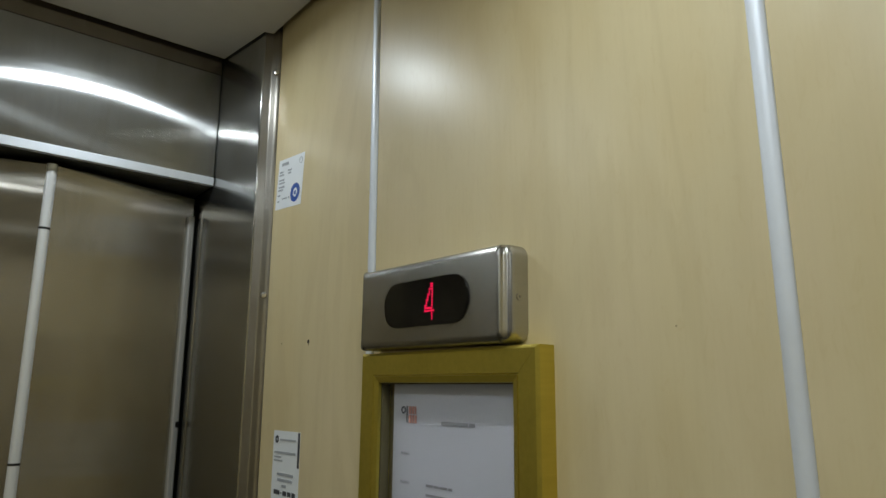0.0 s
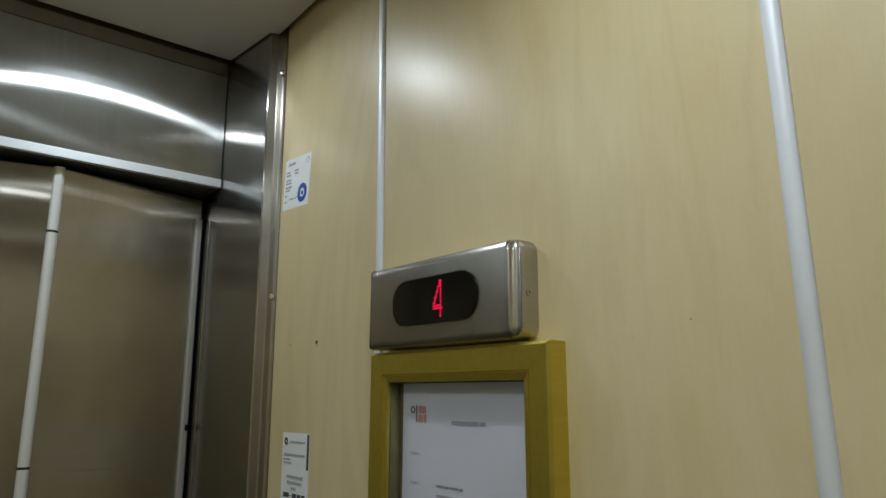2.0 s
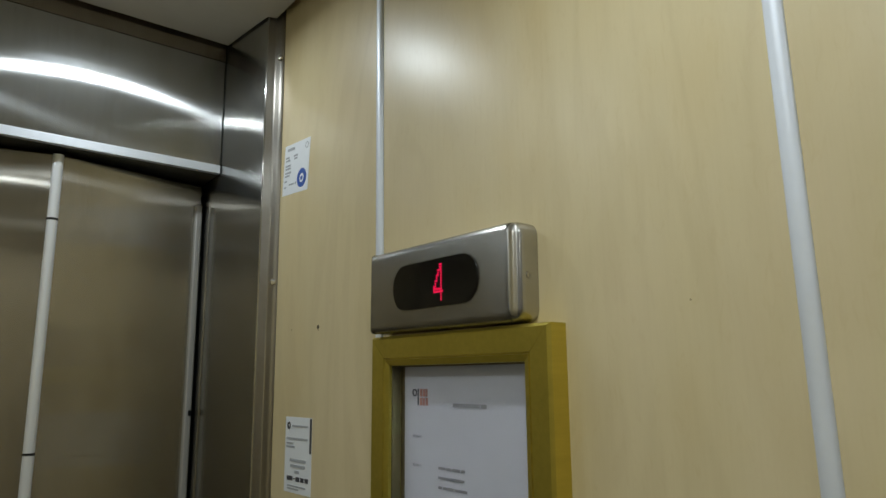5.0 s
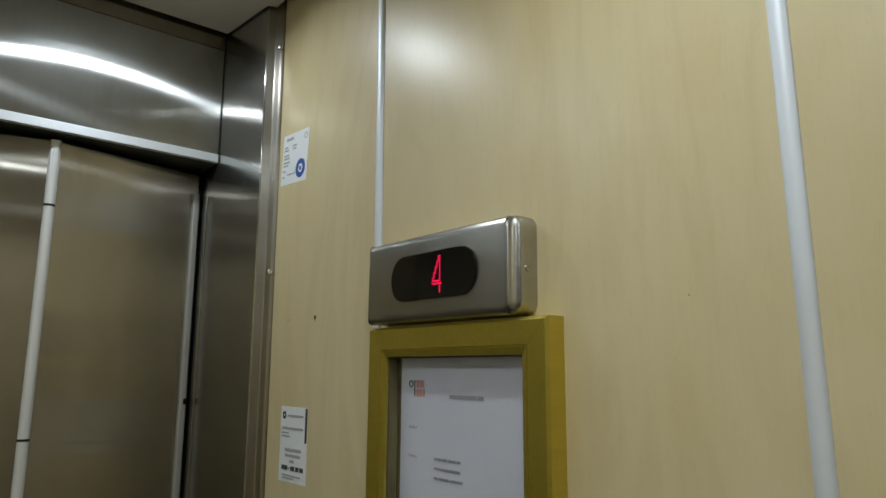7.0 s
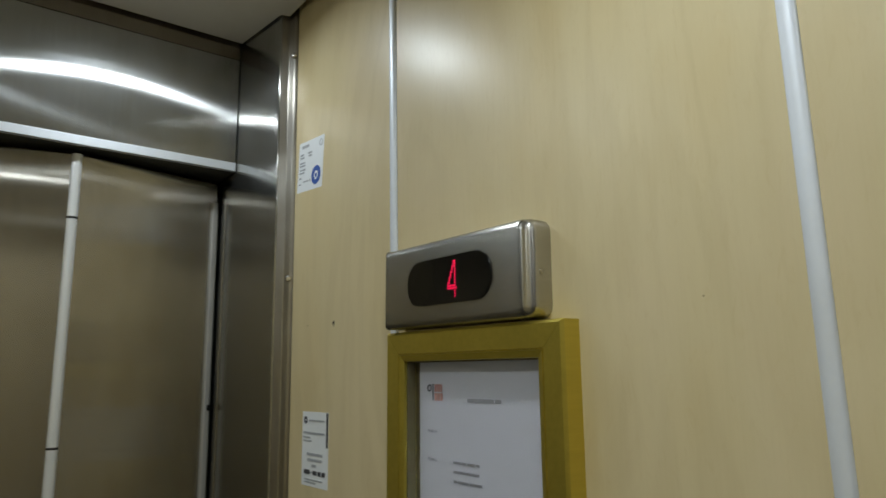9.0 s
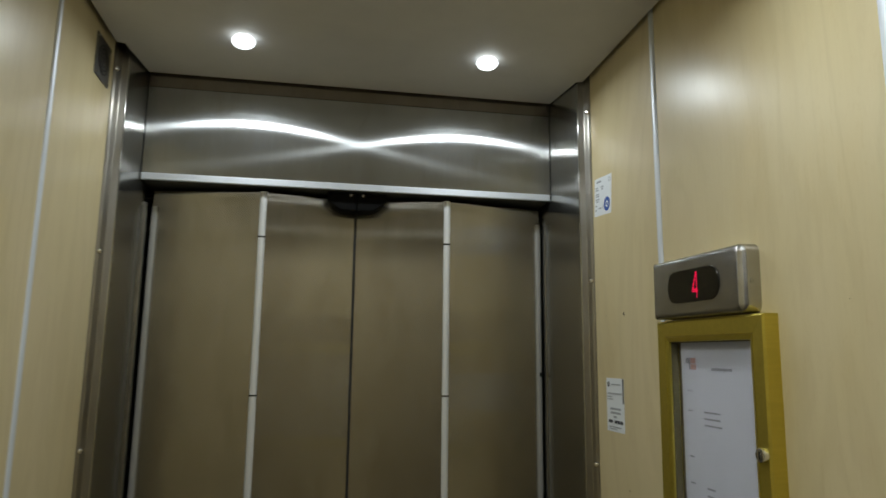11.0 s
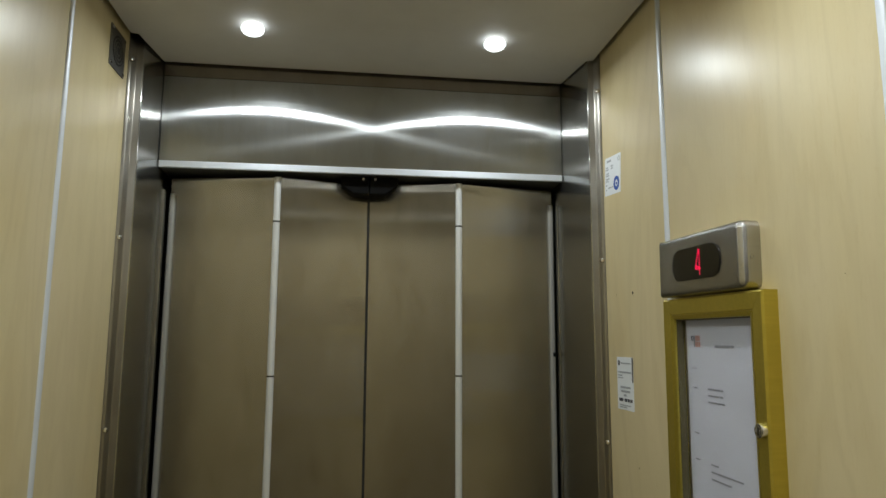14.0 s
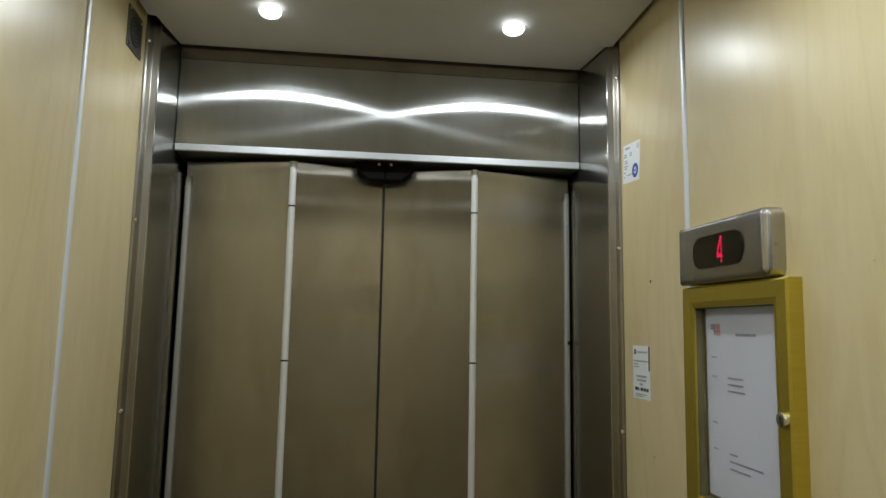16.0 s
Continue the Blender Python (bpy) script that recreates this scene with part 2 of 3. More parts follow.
def filleted(points, radius, steps=4):
    out = [points[0]]
    for a, p, b in zip(points, points[1:], points[2:]):
        a, p, b = Vector(a), Vector(p), Vector(b)
        r = min(radius, (a - p).length * 0.45, (b - p).length * 0.45)
        p0, p1 = p + (a - p).normalized() * r, p + (b - p).normalized() * r
        for k in range(steps + 1):
            t = k / steps
            out.append(tuple(p0 * (1 - t) ** 2 + p * 2 * t * (1 - t) + p1 * t * t))
    return out + [points[-1]]


def rounded_rect(u0, u1, v0, v1, r, steps=6):
    pts = []
    for cx, cy, a0 in ((u1 - r, v1 - r, 0), (u0 + r, v1 - r, 90), (u0 + r, v0 + r, 180), (u1 - r, v0 + r, 270)):
        for k in range(steps + 1):
            a = radians(a0 + 90 * k / steps)
            pts.append((cx + r * math.cos(a), cy + r * math.sin(a)))
    return pts


def disc(centre, radius, z0, z1, seg=24, bevel=0.0):
    pts = [(centre[0] + radius * math.cos(2 * math.pi * k / seg), centre[1] + radius * math.sin(2 * math.pi * k / seg)) for k in range(seg)]
    bm = prism(pts, z0, z1)
    if bevel:
        rims = [e for e in bm.edges if abs(e.verts[0].co.z - e.verts[1].co.z) < 1e-6]
        bevelled(bm, bevel, 2, rims)
    return bm


def ring(centre, r0, r1, z0, z1, seg=24):
    bm = bmesh.new()
    rows = []
    for r, z in ((r0, z0), (r1, z0), (r1, z1), (r0, z1)):
        rows.append([bm.verts.new((centre[0] + r * math.cos(2 * math.pi * k / seg), centre[1] + r * math.sin(2 * math.pi * k / seg), z)) for k in range(seg)])
    for i in range(4):
        a, b = rows[i], rows[(i + 1) % 4]
        for k in range(seg):
            bm.faces.new((a[k], a[(k + 1) % seg], b[(k + 1) % seg], b[k]))
    return bm


def on_right(y, z, x=HALF, turn=0.0):
    """A frame on the right wall: local x to the viewer's right, y up, z out of the wall."""
    m = Matrix(((0, 0, -1, x), (-1, 0, 0, y), (0, 1, 0, z), (0, 0, 0, 1)))
    return m @ pose(0, 0, 0, 0, 0, turn)


def on_left(y, z, x=-HALF, turn=0.0):
    m = Matrix(((0, 0, 1, x), (1, 0, 0, y), (0, 1, 0, z), (0, 0, 0, 1)))
    return m @ pose(0, 0, 0, 0, 0, turn)


def bars(parent, rows, material, depth=0.0004, base=0.0006, name="text_bar"):
    """Plain bars in place of small print: rows of left, top, width, height."""
    for u, v, w, h in rows:
        part(name, box((u, v - h, base), (u + w, v, base + depth)), material, parent)


# ---- the cab: floor, walls, ceiling ----
tagged(part("floor", box((-0.62, BACK - 0.06, -0.03), (0.62, 0.45, 0.0)), FLOOR), "dark grey vinyl floor of the elevator cab", "floor", kind="structure")
outline = [(0.514, BACK + 0.004), (0.514, -0.156), (0.499, -0.152), (0.4830, -0.011)]
tagged(part("ceiling", prism(outline + [(-x, y) for x, y in reversed(outline)], CEIL, CEIL + 0.012), CEILING_WHITE), "flat white painted ceiling panel of the cab", "ceiling", kind="structure")
tagged(part("cab_roof", box((-0.62, BACK - 0.06, 2.31), (0.62, 0.45, 2.34)), DARK), "dark cab roof above the ceiling panel", "roof", kind="structure")
tagged(part("wall_back", box((-0.56, BACK - 0.04, 0), (0.56, BACK, 2.31)), BACKWALL), "unseen back wall of the cab, toned dark to dim the doors' reflections", "wall", kind="structure")


def joint_strip(parent, u, width=0.0148):
    """A shallow half-round aluminium cover strip between two panels."""
    pts = [(u - width / 2, -0.004)]
    for k in range(9):
        a = math.pi * (1 - k / 8)
        pts.append((u + width / 2 * math.cos(a), 0.0005 + 0.0038 * math.sin(a)))
    pts.append((u + width / 2, -0.004))
    bm = prism([(p, -q) for p, q in pts], 0.05, 2.3)
    for v in bm.verts:
        v.co = Vector((v.co.x, v.co.z, -v.co.y))
    return smooth(part("joint_strip", bm, ALU, parent, "satin aluminium cover strip"), 0.8)


def side_wall(name, m, sign, cuts, start):
    """cuts: distances of the strips from the door end, along the wall."""
    w = thing(name, m, "birch laminate wall panels with aluminium cover strips", "wall", kind="structure")
    u = (lambda y: -y) if sign > 0 else (lambda y: y)
    lo, hi = sorted((u(start), u(BACK)))
    part("backing_board", box((lo - 0.01, 0, -0.035), (hi, 2.3, -0.005)), DARK, w)
    edges = sorted([lo, hi] + [u(c) for c in cuts])
    for a, b in zip(edges, edges[1:]):
        ga = 0.0 if a == lo else (0.0078 if sign > 0 and a < 0.5 else 0.0045)
        gb = 0.0 if b == hi else 0.0045
        part("wood_panel", box((a + ga, 0.05, -0.0045), (b - gb, 2.3, 0.0), 0.0008, 1), WOOD, w)
    for c in cuts:
        joint_strip(w, u(c))
    return w


side_wall("wall_right", on_right(0, 0), 1, (-0.469, -0.990, -1.507), POST_R)
side_wall("wall_left", on_left(0, 0), -1, (-0.420, -0.938, -1.455), POST_L)


# ---- steel door surround ----
surround = thing("door_surround", pose(0, 0, 0), "brushed stainless steel surround above and beside the doors", "door frame", kind="structure")
bm = box((-REVEAL + 0.0035, 0.0, HEAD + 0.0165), (REVEAL - 0.0035, 0.005, 2.300))
for v in bm.verts:
    v.co.y += (v.co.z - HEAD) * 0.004
part("header", bm, STEEL, surround)
part("header_lip", box((-REVEAL + 0.003, -0.002, HEAD), (REVEAL - 0.003, 0.008, HEAD + 0.016), 0.001), ALU, surround, "pale satin aluminium edge strip")
# Added face over the header top, painted for the shade below the ceiling edge.
part("header_top_shade", box((-REVEAL + 0.0035, -0.0006, 2.2222), (REVEAL - 0.0035, 0.0, 2.300)), STEEL_TOP_SHADE, surround, "upper header steel with shade and reflection put in as a brown tone")
part("header_bead", box((-0.44, -0.0001, 2.2216), (0.44, 0.004, 2.2220)), STEEL_TRIM, surround, "thin folded line across the steel")
part("underside", box((-REVEAL + 0.003, 0.0085, HEAD), (REVEAL - 0.003, 0.150, HEAD + 0.005)), UNDERSIDE, surround, "steel underside of the header, dark floor reflection put into its grey")
part("track_rear", box((-REVEAL + 0.003, 0.150, HEAD - 0.010), (REVEAL - 0.003, 0.165, HEAD + 0.03)), BLACK, surround, "black rear edge of the door track")


for x0, x1 in ((-0.4862, -0.4785), (0.4832, 0.4868)):
    part("jamb_strip", box((x0, 0.046, 0.01), (x1, 0.062, 1.958), 0.001), STEEL_TRIM, surround, "narrow grey steel jamb strip")


def corner_post(sign, fold, start):
    """The reveal, its folded corner and the cover edge on the wall, one sheet of steel."""
    path = [(0.4865, 0.17), (0.4850, -0.001), (0.5025, fold), (0.5172, fold - 0.0045), (0.5215, start + 0.0040), (HALF - 0.0015, start + 0.001), (HALF + 0.02, start + 0.001)]
    line = [path[0], path[1]] + filleted(path[1:], 0.0022)[1:]
    pts = [(sign * x, y) for x, y in line]
    bm = sheet(list(reversed(pts)) if sign > 0 else pts, 0.003, 0.0, 2.305)
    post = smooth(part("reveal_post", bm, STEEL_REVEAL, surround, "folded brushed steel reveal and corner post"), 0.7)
    post.data.materials.append(STEEL_REVEAL_DIM)
    # Same sheet; faces past the fold take the copy with duller reflections painted in.
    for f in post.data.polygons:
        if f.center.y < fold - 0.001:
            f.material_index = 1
    return post


post_r, post_l = corner_post(1, -0.146, POST_R), corner_post(-1, -0.093, POST_L)


def screw(parent, at, axis):
    bm = disc((0, 0), 0.0052, -0.002, 0.0056, 14, 0.0020)
    ob = smooth(part("screw", bm, CHROME, parent, "small chrome dome screw"))
    ob.matrix_basis = Matrix.Translation(at) @ Vector(axis).to_track_quat("Z", "Y").to_matrix().to_4x4()
    return ob


for z in (2.176, 1.781, 1.386, 0.99, 0.59, 0.19):
    screw(post_r, (HALF - 0.0050, POST_R + 0.0045, z), (-1, -0.8, 0))
    screw(post_l, (-HALF + 0.0050, POST_L + 0.0045, z + 0.033), (1, -0.8, 0))


# ---- folding doors ----
def folding_door(sign):
    label = "closed brushed stainless steel folding elevator door with aluminium hinge tube"
    d = thing("folding_door", pose(0, 0, 0), label, "elevator door", "pair of folding doors")
    hx, hy = (0.2258 if sign > 0 else -0.2142), 0.029
    ex, ey = (0.4770 if sign > 0 else -0.4705), 0.072
    cx, cy = 0.0045 + 0.0026 * sign, 0.072

    def leaf(x0, y0, x1, y1):
        bm = prism([(x0, y0), (x1, y1), (x1, y1 + 0.024), (x0, y0 + 0.024)], 0.008, HEAD - 0.0090, 0.0015, 2)
        return part("leaf", bm, STEEL_DOOR, d)

    leaf(hx, hy - 0.005, ex, ey)
    leaf(hx, hy - 0.005, cx, cy)
    rod = smooth(part("hinge_tube", disc((hx, hy), 0.0088, 0.01, HEAD - 0.0085, 24), ALU_ROD, d, "satin aluminium hinge tube"))
    for z in (1.883, 1.520, 1.157, 0.794, 0.431):
        part("joint_ring", ring((hx, hy), 0.0085, 0.0092, z - 0.0018, z + 0.0018), RUBBER, rod, "black joint ring")
    smooth(part("edge_profile", prism(rounded_rect(ex - 0.0125 if sign > 0 else ex - 0.0005, ex + 0.0005 if sign > 0 else ex + 0.0125, ey - 0.010, ey + 0.02, 0.004), 0.008, 1.952), PROFILE, d, "narrow satin grey edge profile"))
    part("rubber_seal", box((min(cx, 0.0045), cy + 0.002, 0.01), (max(cx, 0.0045), cy + 0.02, HEAD - 0.010)), RUBBER, d, "black rubber closing edge")
    if sign > 0:
        part("edge_catch", box((min(ex, ex - 0.006 * sign), ey - 0.012, 1.566), (max(ex, ex - 0.004 * sign), ey - 0.006, 1.576), 0.001), BLACK, d, "small black catch on the door edge")
    # black guide block at the leading edge under the header
    w = 0.069
    bm = prism([(0, 0), (-w, 0), (-w, -0.020), (-w * 0.55, -0.042), (0, -0.043)], 0.0, 0.045, 0.003)
    block = part("guide_block", bm, BLACK, d, "black plastic guide block with two screws")
    for v in block.data.vertices:
        x, y, z = v.co
        v.co = (0.0045 + sign * (-x + 0.001), 0.024 + z, HEAD - 0.001 + y)
    bm = bmesh.new()
    bm.from_mesh(block.data)
    bmesh.ops.recalc_face_normals(bm, faces=bm.faces)
    bm.to_mesh(block.data)
    bm.free()
    s = part("block_screw", disc((0, 0), 0.0035, 0, 0.002, 12), CHROME, block, "small bright screw")
    s.matrix_basis = Matrix.Translation((0.0045 + sign * 0.0145, 0.0235, HEAD - 0.006)) @ Vector((0, -1, -0.3)).to_track_quat("Z", "Y").to_matrix().to_4x4()
    return d


folding_door(1)
folding_door(-1)

# landing door beyond the cab doors
landing = thing("landing_door", pose(0, 0.36, 0), "pale green painted landing door with a narrow window", "door", kind="structure")
WX0, WX1, WZ0, WZ1 = 0.142, 0.294, 0.62, 1.800
for x0, x1, z0, z1 in ((-0.52, WX0, 0, 2.3), (WX1, 0.55, 0, 2.3), (WX0, WX1, WZ1, 2.3), (WX0, WX1, 0, WZ0)):
    part("door_slab", box((x0, 0, z0), (x1, 0.05, z1)), GREEN, landing)
part("window_pane", box((WX0, 0.018, WZ0), (WX1, 0.026, WZ1)), BROWN, landing, "dark narrow window pane")
part("handle_plate", box((0.371, -0.006, 0.98), (0.430, 0, 1.237), 0.002), STEEL_TRIM, landing, "grey steel handle plate")
tagged(part("shaft_side", box((-0.62, 0.17, 0), (-0.55, 0.45, 2.31)), DARK), "dark shaft wall beside the landing door", "wall", kind="structure")
tagged(part("shaft_side", box((0.55, 0.17, 0), (0.62, 0.45, 2.31)), DARK), "dark shaft wall beside the landing door", "wall", kind="structure")


# ---- ceiling downlights ----
def downlight():
    d = thing("downlight", pose(0, 0, CEIL), "round white recessed LED ceiling downlight, switched on", "ceiling lamp", "ceiling downlights")
    part("trim_ring", ring((0, 0), 0.0030, 0.0215, -0.0008, 0.0, 32), CEILING_WHITE, d)
    bm = bmesh.new()
    bmesh.ops.create_uvsphere(bm, u_segments=32, v_segments=16, radius=0.0235)
    for v in bm.verts:
        v.co.z = v.co.z * 0.56 - 0.0095
    smooth(part("lens", bm, LENS, d, "glowing white domed lens"), 3.0)
    beam = bpy.data.lights.new("beam", "AREA")
    beam.shape, beam.size, beam.energy, beam.color, beam.spread = "DISK", 0.040, BEAM_WATTS, LAMP_COLOUR[:3], radians(173)
    b = new("beam", beam)
    b.parent, b.matrix_basis = d, pose(0, 0, -0.0235)
    return d


first = downlight()
first.matrix_basis = pose(0.265, -0.229, CEIL)
for x, y in ((-0.2495, -0.229), (0.265, -0.945), (-0.2495, -0.945), (0.265, -1.645), (-0.2495, -1.645)):
    more = copy_thing(first, pose(x, y, CEIL))
    if y < -0.5:
        for child in more.children:
            if child.type == "LIGHT":
                child.data = child.data.copy()
                child.data.energy, child.data.spread = BEAM_WATTS_REST, radians(154)


# ---- floor indicator ----
ind = thing("floor_indicator", on_right(-0.6172, 1.7188, turn=-1.2), "brushed steel floor indicator box with red dot digits", "display")
W2, H2, D2 = 0.1275, 0.0485, 0.029
bm = box((-W2 + 0.006, -H2, 0), (W2 - 0.015, H2, D2))
longs = [e for e in bm.edges if abs(e.verts[0].co.x - e.verts[1].co.x) > 0.1 and e.verts[0].co.z > 0.02]
smooth(part("casing", bevelled(bm, 0.009, 5, longs), STEEL_BOX, ind))
for a, b, side in ((W2 - 0.0145, W2, 1), (-W2, -W2 + 0.0055, -1)):
    bm = box((a, -H2, 0), (b, H2, D2))
    rim = [e for e in bm.edges if e.verts[0].co.z + e.verts[1].co.z > 0.025]
    bevelled(bm, 0.0125 if side > 0 else 0.005, 6, [e for e in rim if all(abs(v.co.x - (b if side > 0 else a)) < 1e-5 for v in e.verts) or abs(e.verts[0].co.x - e.verts[1].co.x) > 1e-4])
    smooth(part("end_cap", bm, STEEL_BOX, ind, "rounded steel end cap"))
win = smooth(part("display_window", bevelled(prism(rounded_rect(-0.0735, 0.0730, -0.0257, 0.0257, 0.0238, 8), D2 - 0.001, D2 + 0.0022), 0.0), DISPLAY, ind, "glossy black display window"))
s = part("cap_screw", ring((0, 0), 0.0014, 0.0034, -0.0005, 0.0008, 14), STEEL_TRIM, ind)
s.matrix_basis = Matrix.Translation((W2, -0.004, 0.013)) @ Vector((1, 0, 0)).to_track_quat("Z", "Y").to_matrix().to_4x4()
GLYPH = (".....##.", ".....##.", "....###.", "....#.#.", "...##.#.", "...#..#.", "..##..#.", "..#...#.", ".##...#.", ".######.", ".#######", "......#.", "......#.", "......#.")
bm = bmesh.new()
for r, row in enumerate(GLYPH):
    for c, ch in enumerate(row):
        if ch == "#":
            q = bmesh.ops.create_cube(bm, size=1)
            for v in q["verts"]:
                v.co = Vector((0.0115 + (c - 4.0) * 0.0024 + v.co.x * 0.0016, (6.5 - r) * 0.0029 + v.co.y * 0.0019, D2 + 0.0024 + v.co.z * 0.0006))
part("lit_digit", bm, LED, win, "glowing red dot-matrix figure four")


# ---- gold notice case ----
case = thing("notice_case", on_right(-0.6272, 1.4815, turn=-0.9), "gold anodised aluminium notice case with a lock", "notice board")
OU, OV, RAIL, DEP = 0.1455, 0.1855, 0.0345, 0.0228


def rail(name, length, m):
    """A mitred frame bar: outer edge along x at y = 0, inner edge at y = RAIL."""
    prof = [(0, 0), (0, DEP - 0.003), (0.003, DEP), (RAIL - 0.009, DEP - 0.001), (RAIL - 0.0085, DEP - 0.0026), (RAIL - 0.0075, DEP - 0.0026), (RAIL - 0.007, DEP - 0.0012), (RAIL - 0.0005, DEP - 0.003), (RAIL, DEP - 0.004), (RAIL, 0.002), (RAIL - 0.004, 0)]
    bm = bmesh.new()
    ends = []
    for s in (-1, 1):
        ends.append([bm.verts.new((s * (length / 2 - y - 0.0002), y, z)) for y, z in prof])
    k = len(prof)
    for i in range(k):
        bm.faces.new((ends[0][i], ends[0][(i + 1) % k], ends[1][(i + 1) % k], ends[1][i]))
    bm.faces.new(ends[0])
    bm.faces.new(list(reversed(ends[1])))
    ob = part(name, bm, GOLD, case)
    ob.matrix_basis = m
    return ob


rail("frame_rail", 2 * OU, pose(0, OV, 0, 0, 0, 180))
rail("frame_rail", 2 * OU, pose(0, -OV, 0))
rail("frame_rail", 2 * OV, pose(-OU, 0, 0, 0, 0, -90))
stile = rail("frame_rail", 2 * OV, pose(OU, 0, 0, 0, 0, 90))
part("back_plate", box((-OU + 0.004, -OV + 0.004, 0.0005), (OU - 0.004, OV - 0.004, 0.0020)), LINER, case)
for s in (-1, 1):
    u = s * (OU - RAIL - 0.0008)
    part("inner_liner", box((u - 0.0008, -OV + RAIL, 0.0034), (u + 0.0008, OV - RAIL, 0.0155)), LINER, case, "dark brown inner edge of the case")
    v = s * (OV - RAIL - 0.0008)
    part("inner_liner", box((-OU + RAIL + 0.002, v - 0.0008, 0.0034), (OU - RAIL - 0.002, v + 0.0008, 0.0155)), LINER, case, "dark brown inner edge of the case")
pane = part("acrylic_pane", box((-OU + RAIL - 0.002, -OV + RAIL - 0.002, 0.016), (OU - RAIL + 0.002, OV - RAIL + 0.002, 0.0175)), GLASS, case, "clear acrylic pane")
pane.visible_shadow = False
lock = smooth(part("lock", disc((OU - 0.0120, 0.001), 0.0095, DEP - 0.002, DEP + 0.008, 24, 0.0015), CHROME, case, "round chrome cam lock"))
part("key_slot", box((OU - 0.0130, -0.004, DEP + 0.008), (OU - 0.0110, 0.006, DEP + 0.0084)), BLACK, lock)

notice = thing("notice_sheet", case.matrix_world @ pose(0.003, 0.004, 0.0024), "white printed tenant list sheet in the case", "paper notice")
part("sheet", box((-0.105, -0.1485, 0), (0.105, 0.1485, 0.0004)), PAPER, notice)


def lettering(parent, text, u, v, size, material, base=0.0006):
    cu = bpy.data.curves.new("lettering", "FONT")
    cu.body, cu.size, cu.extrude = text, size, 0.0001
    tmp = bpy.data.objects.new("tmp", cu)
    me = bpy.data.meshes.new_from_object(tmp)
    bpy.data.objects.remove(tmp)
    me.materials.append(material)
    ob = new("lettering", me)
    ob.parent = parent
    ob.matrix_basis = pose(u, v, base)
    return ob


# logo as plain shapes
part("logo_ring", ring((-0.0855, 0.1165), 0.0026, 0.0042, 0.0006, 0.001, 20), INK, notice)
bars(notice, [(-0.0795, 0.1212, 0.0015, 0.0185)], INK, name="logo_bar")
bars(notice, [(-0.0755, 0.1208, 0.0045, 0.0085), (-0.0697, 0.1208, 0.0045, 0.0085), (-0.0640, 0.1208, 0.0025, 0.0085), (-0.0755, 0.1110, 0.0045, 0.0085), (-0.0697, 0.1110, 0.0035, 0.0085), (-0.0645, 0.1110, 0.0040, 0.0085)], INK_RED, name="logo_block")
INK_SOFT = painted("soft_black_ink", (0.17, 0.17, 0.18), 0.6, 0.05, 60, 0.0)
words = lambda u, v, widths, h: [(u + sum(widths[:k]) + 0.0016 * k, v, w, h) for k, w in enumerate(widths)]  # noqa: E731
bars(notice, words(-0.0165, 0.1060, (0.043, 0.009), 0.0040), INK_SOFT)
lettering(notice, "PLAN 4", -0.0890, 0.0668, 0.0050, INK_SOFT)
lettering(notice, "PLAN 3", -0.0890, 0.0355, 0.0050, INK_SOFT)
for v, widths in ((-0.033, (0.010, 0.002)), (-0.074, (0.010, 0.002))):
    bars(notice, words(-0.0890, v, widths, 0.0026), INK_SOFT)
for v, widths in ((0.0405, (0.012, 0.008, 0.013, 0.006)), (0.0305, (0.043,)), (0.0205, (0.006, 0.018, 0.020)), (-0.0740, (0.022,)), (-0.0850, (0.016, 0.050, 0.018)), (-0.0960, (0.022, 0.012, 0.018))):
    bars(notice, words(-0.0420, v - 0.0015, widths, 0.0027), INK_SOFT)

# ---- stickers on the wall ----
st = thing("inspection_sticker", on_right(-0.2225, 1.9615, turn=-5.0), "white inspection sticker with a round blue seal", "sticker")
part("vinyl", box((-0.0445, -0.0425, 0), (0.0445, 0.0425, 0.0004)), STICKER, st)
part("seal_ring", ring((0.0225, -0.0205), 0.0075, 0.0155, 0.0005, 0.0009, 32), INK_BLUE, st, "blue round seal")
part("seal_mark", box((0.0195, -0.0240, 0.0005), (0.0255, -0.0180, 0.0009)), INK_BLUE, st)
part("stamp_ring", ring((0.0345, 0.0310), 0.0044, 0.0054, 0.0005, 0.0009, 20), INK_GREY, st, "small grey round stamp")
bars(st, [(-0.033, 0.036, 0.024, 0.0045), (-0.038, 0.022, 0.012, 0.0028), (-0.038, 0.017, 0.015, 0.0028), (-0.010, 0.022, 0.014, 0.0026), (-0.008, 0.017, 0.011, 0.0026), (-0.038, 0.008, 0.018, 0.0026), (-0.038, 0.003, 0.020, 0.0026), (-0.038, -0.004, 0.021, 0.0026), (-0.038, -0.009, 0.016, 0.0026), (-0.038, -0.018, 0.008, 0.0026), (-0.038, -0.028, 0.006, 0.0026), (-0.022, -0.025, 0.018, 0.0022), (0.001, -0.024, 0.003, 0.004)], INK_GREY)

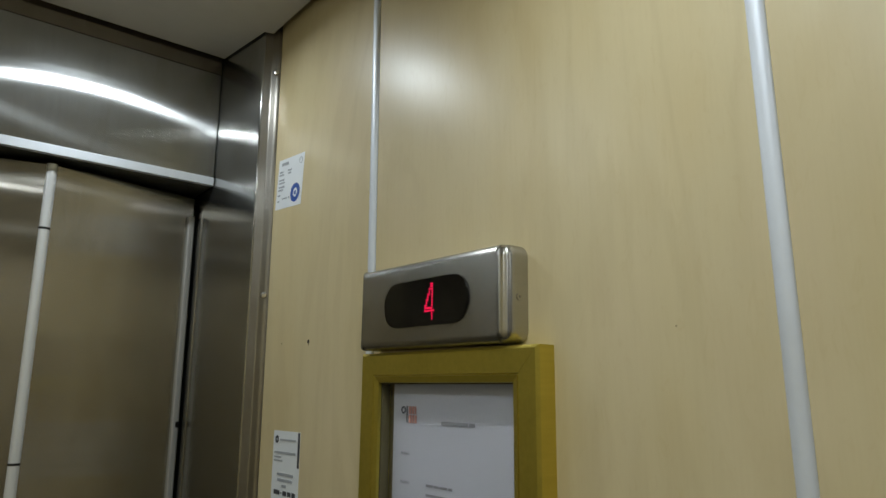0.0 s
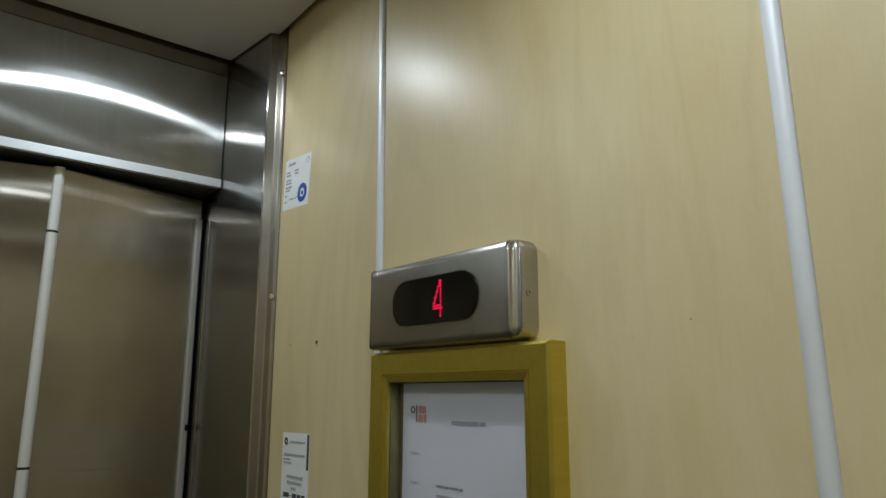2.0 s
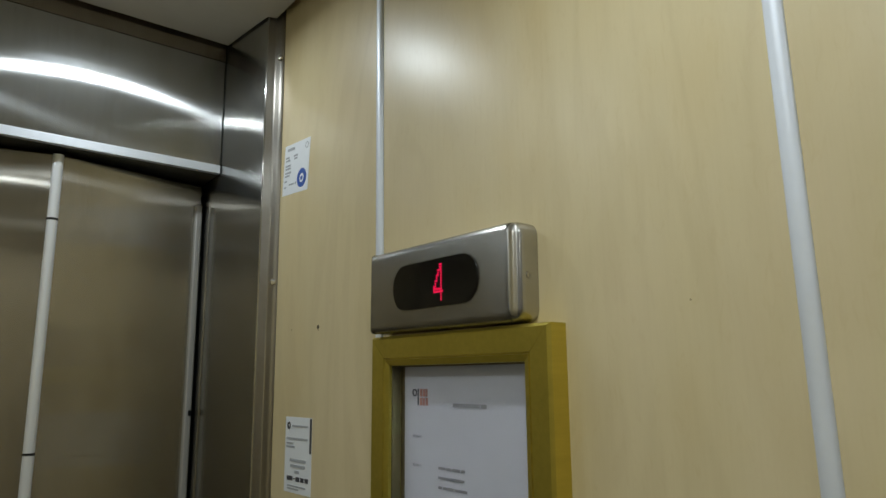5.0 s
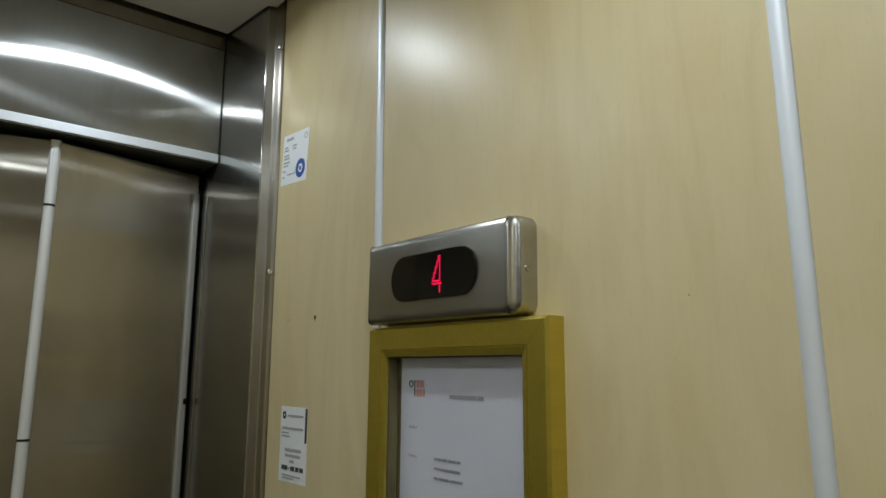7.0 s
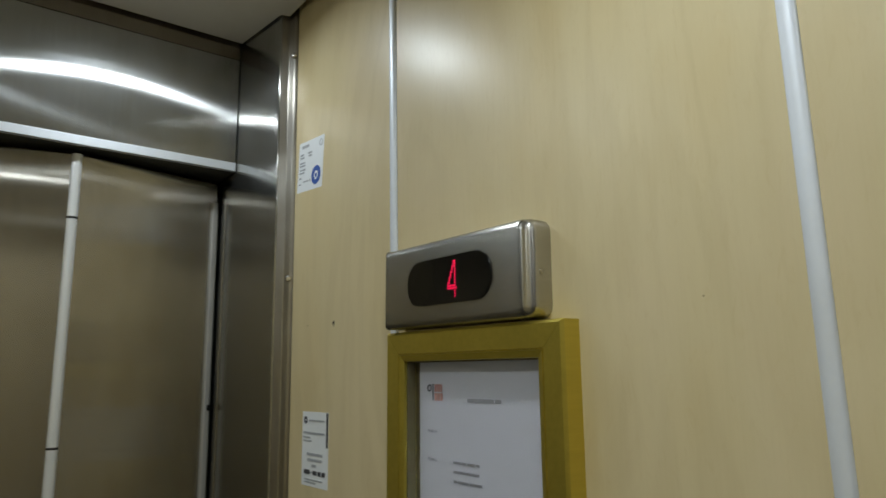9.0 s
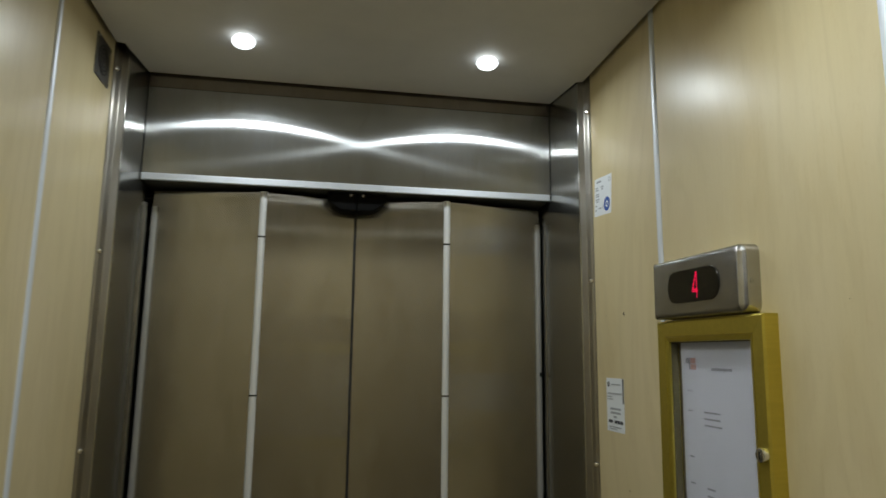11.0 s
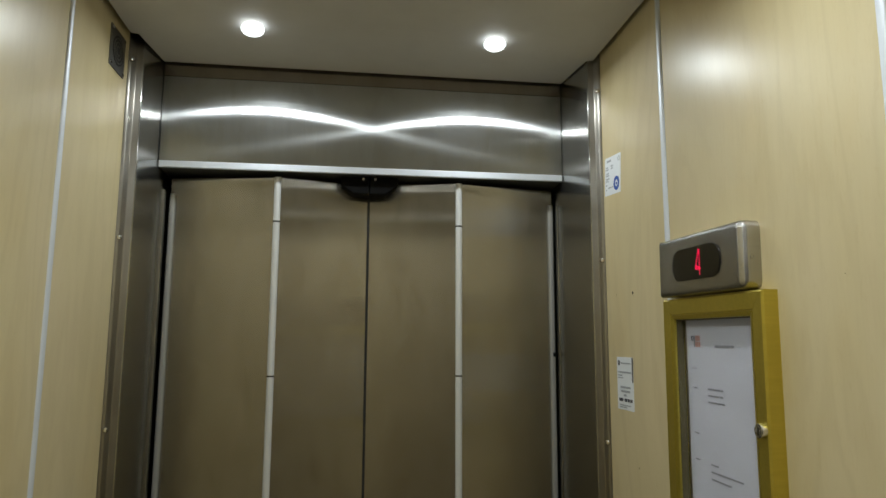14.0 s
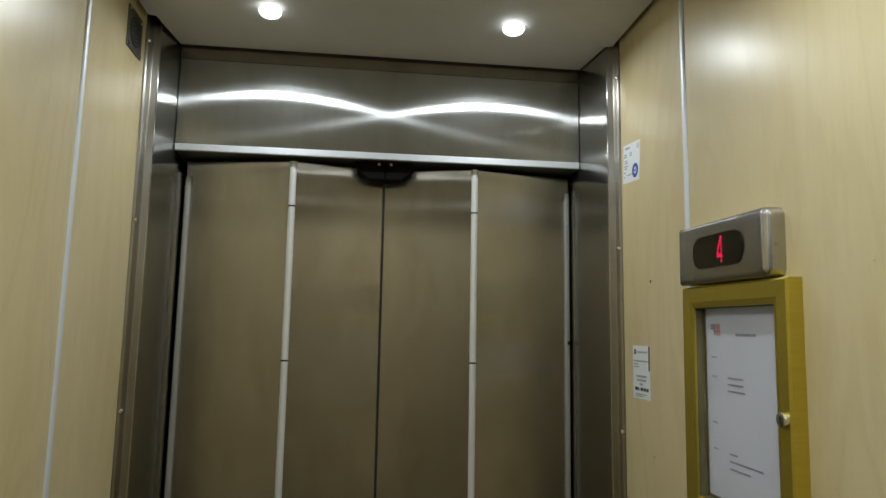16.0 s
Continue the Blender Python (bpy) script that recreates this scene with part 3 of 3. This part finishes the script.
se = thing("service_sticker", on_right(-0.2540, 1.5155, turn=-0.5), "white service telephone sticker with a black edge", "sticker")
part("vinyl", box((-0.0415, -0.0535, 0), (0.0415, 0.0535, 0.0004)), STICKER, se)
part("black_edge", box((0.0355, 0.004, 0.0005), (0.0412, 0.0525, 0.0008)), INK, se, "black edge stripe")
part("emblem", ring((-0.030, 0.041), 0.0020, 0.0055, 0.0005, 0.0009, 20), INK, se)
bars(se, [(-0.019, 0.042, 0.048, 0.0026), (-0.036, 0.024, 0.066, 0.0030), (-0.036, 0.017, 0.022, 0.0022), (-0.036, 0.012, 0.026, 0.0022), (-0.024, -0.006, 0.050, 0.0040), (-0.022, -0.014, 0.046, 0.0040), (-0.008, -0.022, 0.014, 0.0040), (-0.030, -0.043, 0.056, 0.0022), (-0.030, -0.047, 0.036, 0.0022)], INK_GREY)
bars(se, [(-0.032, -0.0305, 0.018, 0.0062), (-0.012, -0.0330, 0.005, 0.0014), (-0.004, -0.0305, 0.012, 0.0062), (0.011, -0.0305, 0.010, 0.0062), (0.024, -0.0305, 0.010, 0.0062)], INK)

# ---- screw holes and marks in the right wall ----
def wall_mark(y, z, r, mat, label):
    ob = part("screw_hole", disc((0, 0), r, -0.0005, 0.0004, 10), mat)
    ob.matrix_world = on_right(y, z)
    tagged(ob, label, "hole")


wall_mark(-0.307, 1.697, 0.0030, HOLE, "small dark screw hole in the laminate wall")
wall_mark(-0.308, 1.6925, 0.0014, MARK, "small dark screw hole in the laminate wall")
wall_mark(-0.223, 1.699, 0.0014, MARK, "faint filled screw hole in the laminate wall")
wall_mark(-0.308, 1.357, 0.0022, MARK, "faint filled screw hole in the laminate wall")
wall_mark(-0.903, 1.672, 0.0009, MARK, "tiny brown dent in the laminate wall")

# ---- loudspeaker plate on the left wall ----
sp = thing("speaker_plate", on_left(-0.192, 2.193), "square dark steel loudspeaker plate with corner screws", "loudspeaker")
part("plate", box((-0.0430, -0.0435, 0), (0.0430, 0.0435, 0.0025), 0.0008), STEEL_SPEAKER, sp)
part("grille", disc((0, 0), 0.031, 0.002, 0.0032, 32), DARK, sp, "dark round perforated grille")
for r in (0.010, 0.018, 0.026):
    part("grille_ring", ring((0, 0), r - 0.0012, r + 0.0012, 0.003, 0.0042, 28), STEEL_SPEAKER, sp)
for u in (-0.036, 0.036):
    for v in (-0.037, 0.037):
        part("plate_screw", disc((u, v), 0.0042, 0.002, 0.0042, 12, 0.001), CHROME, sp)
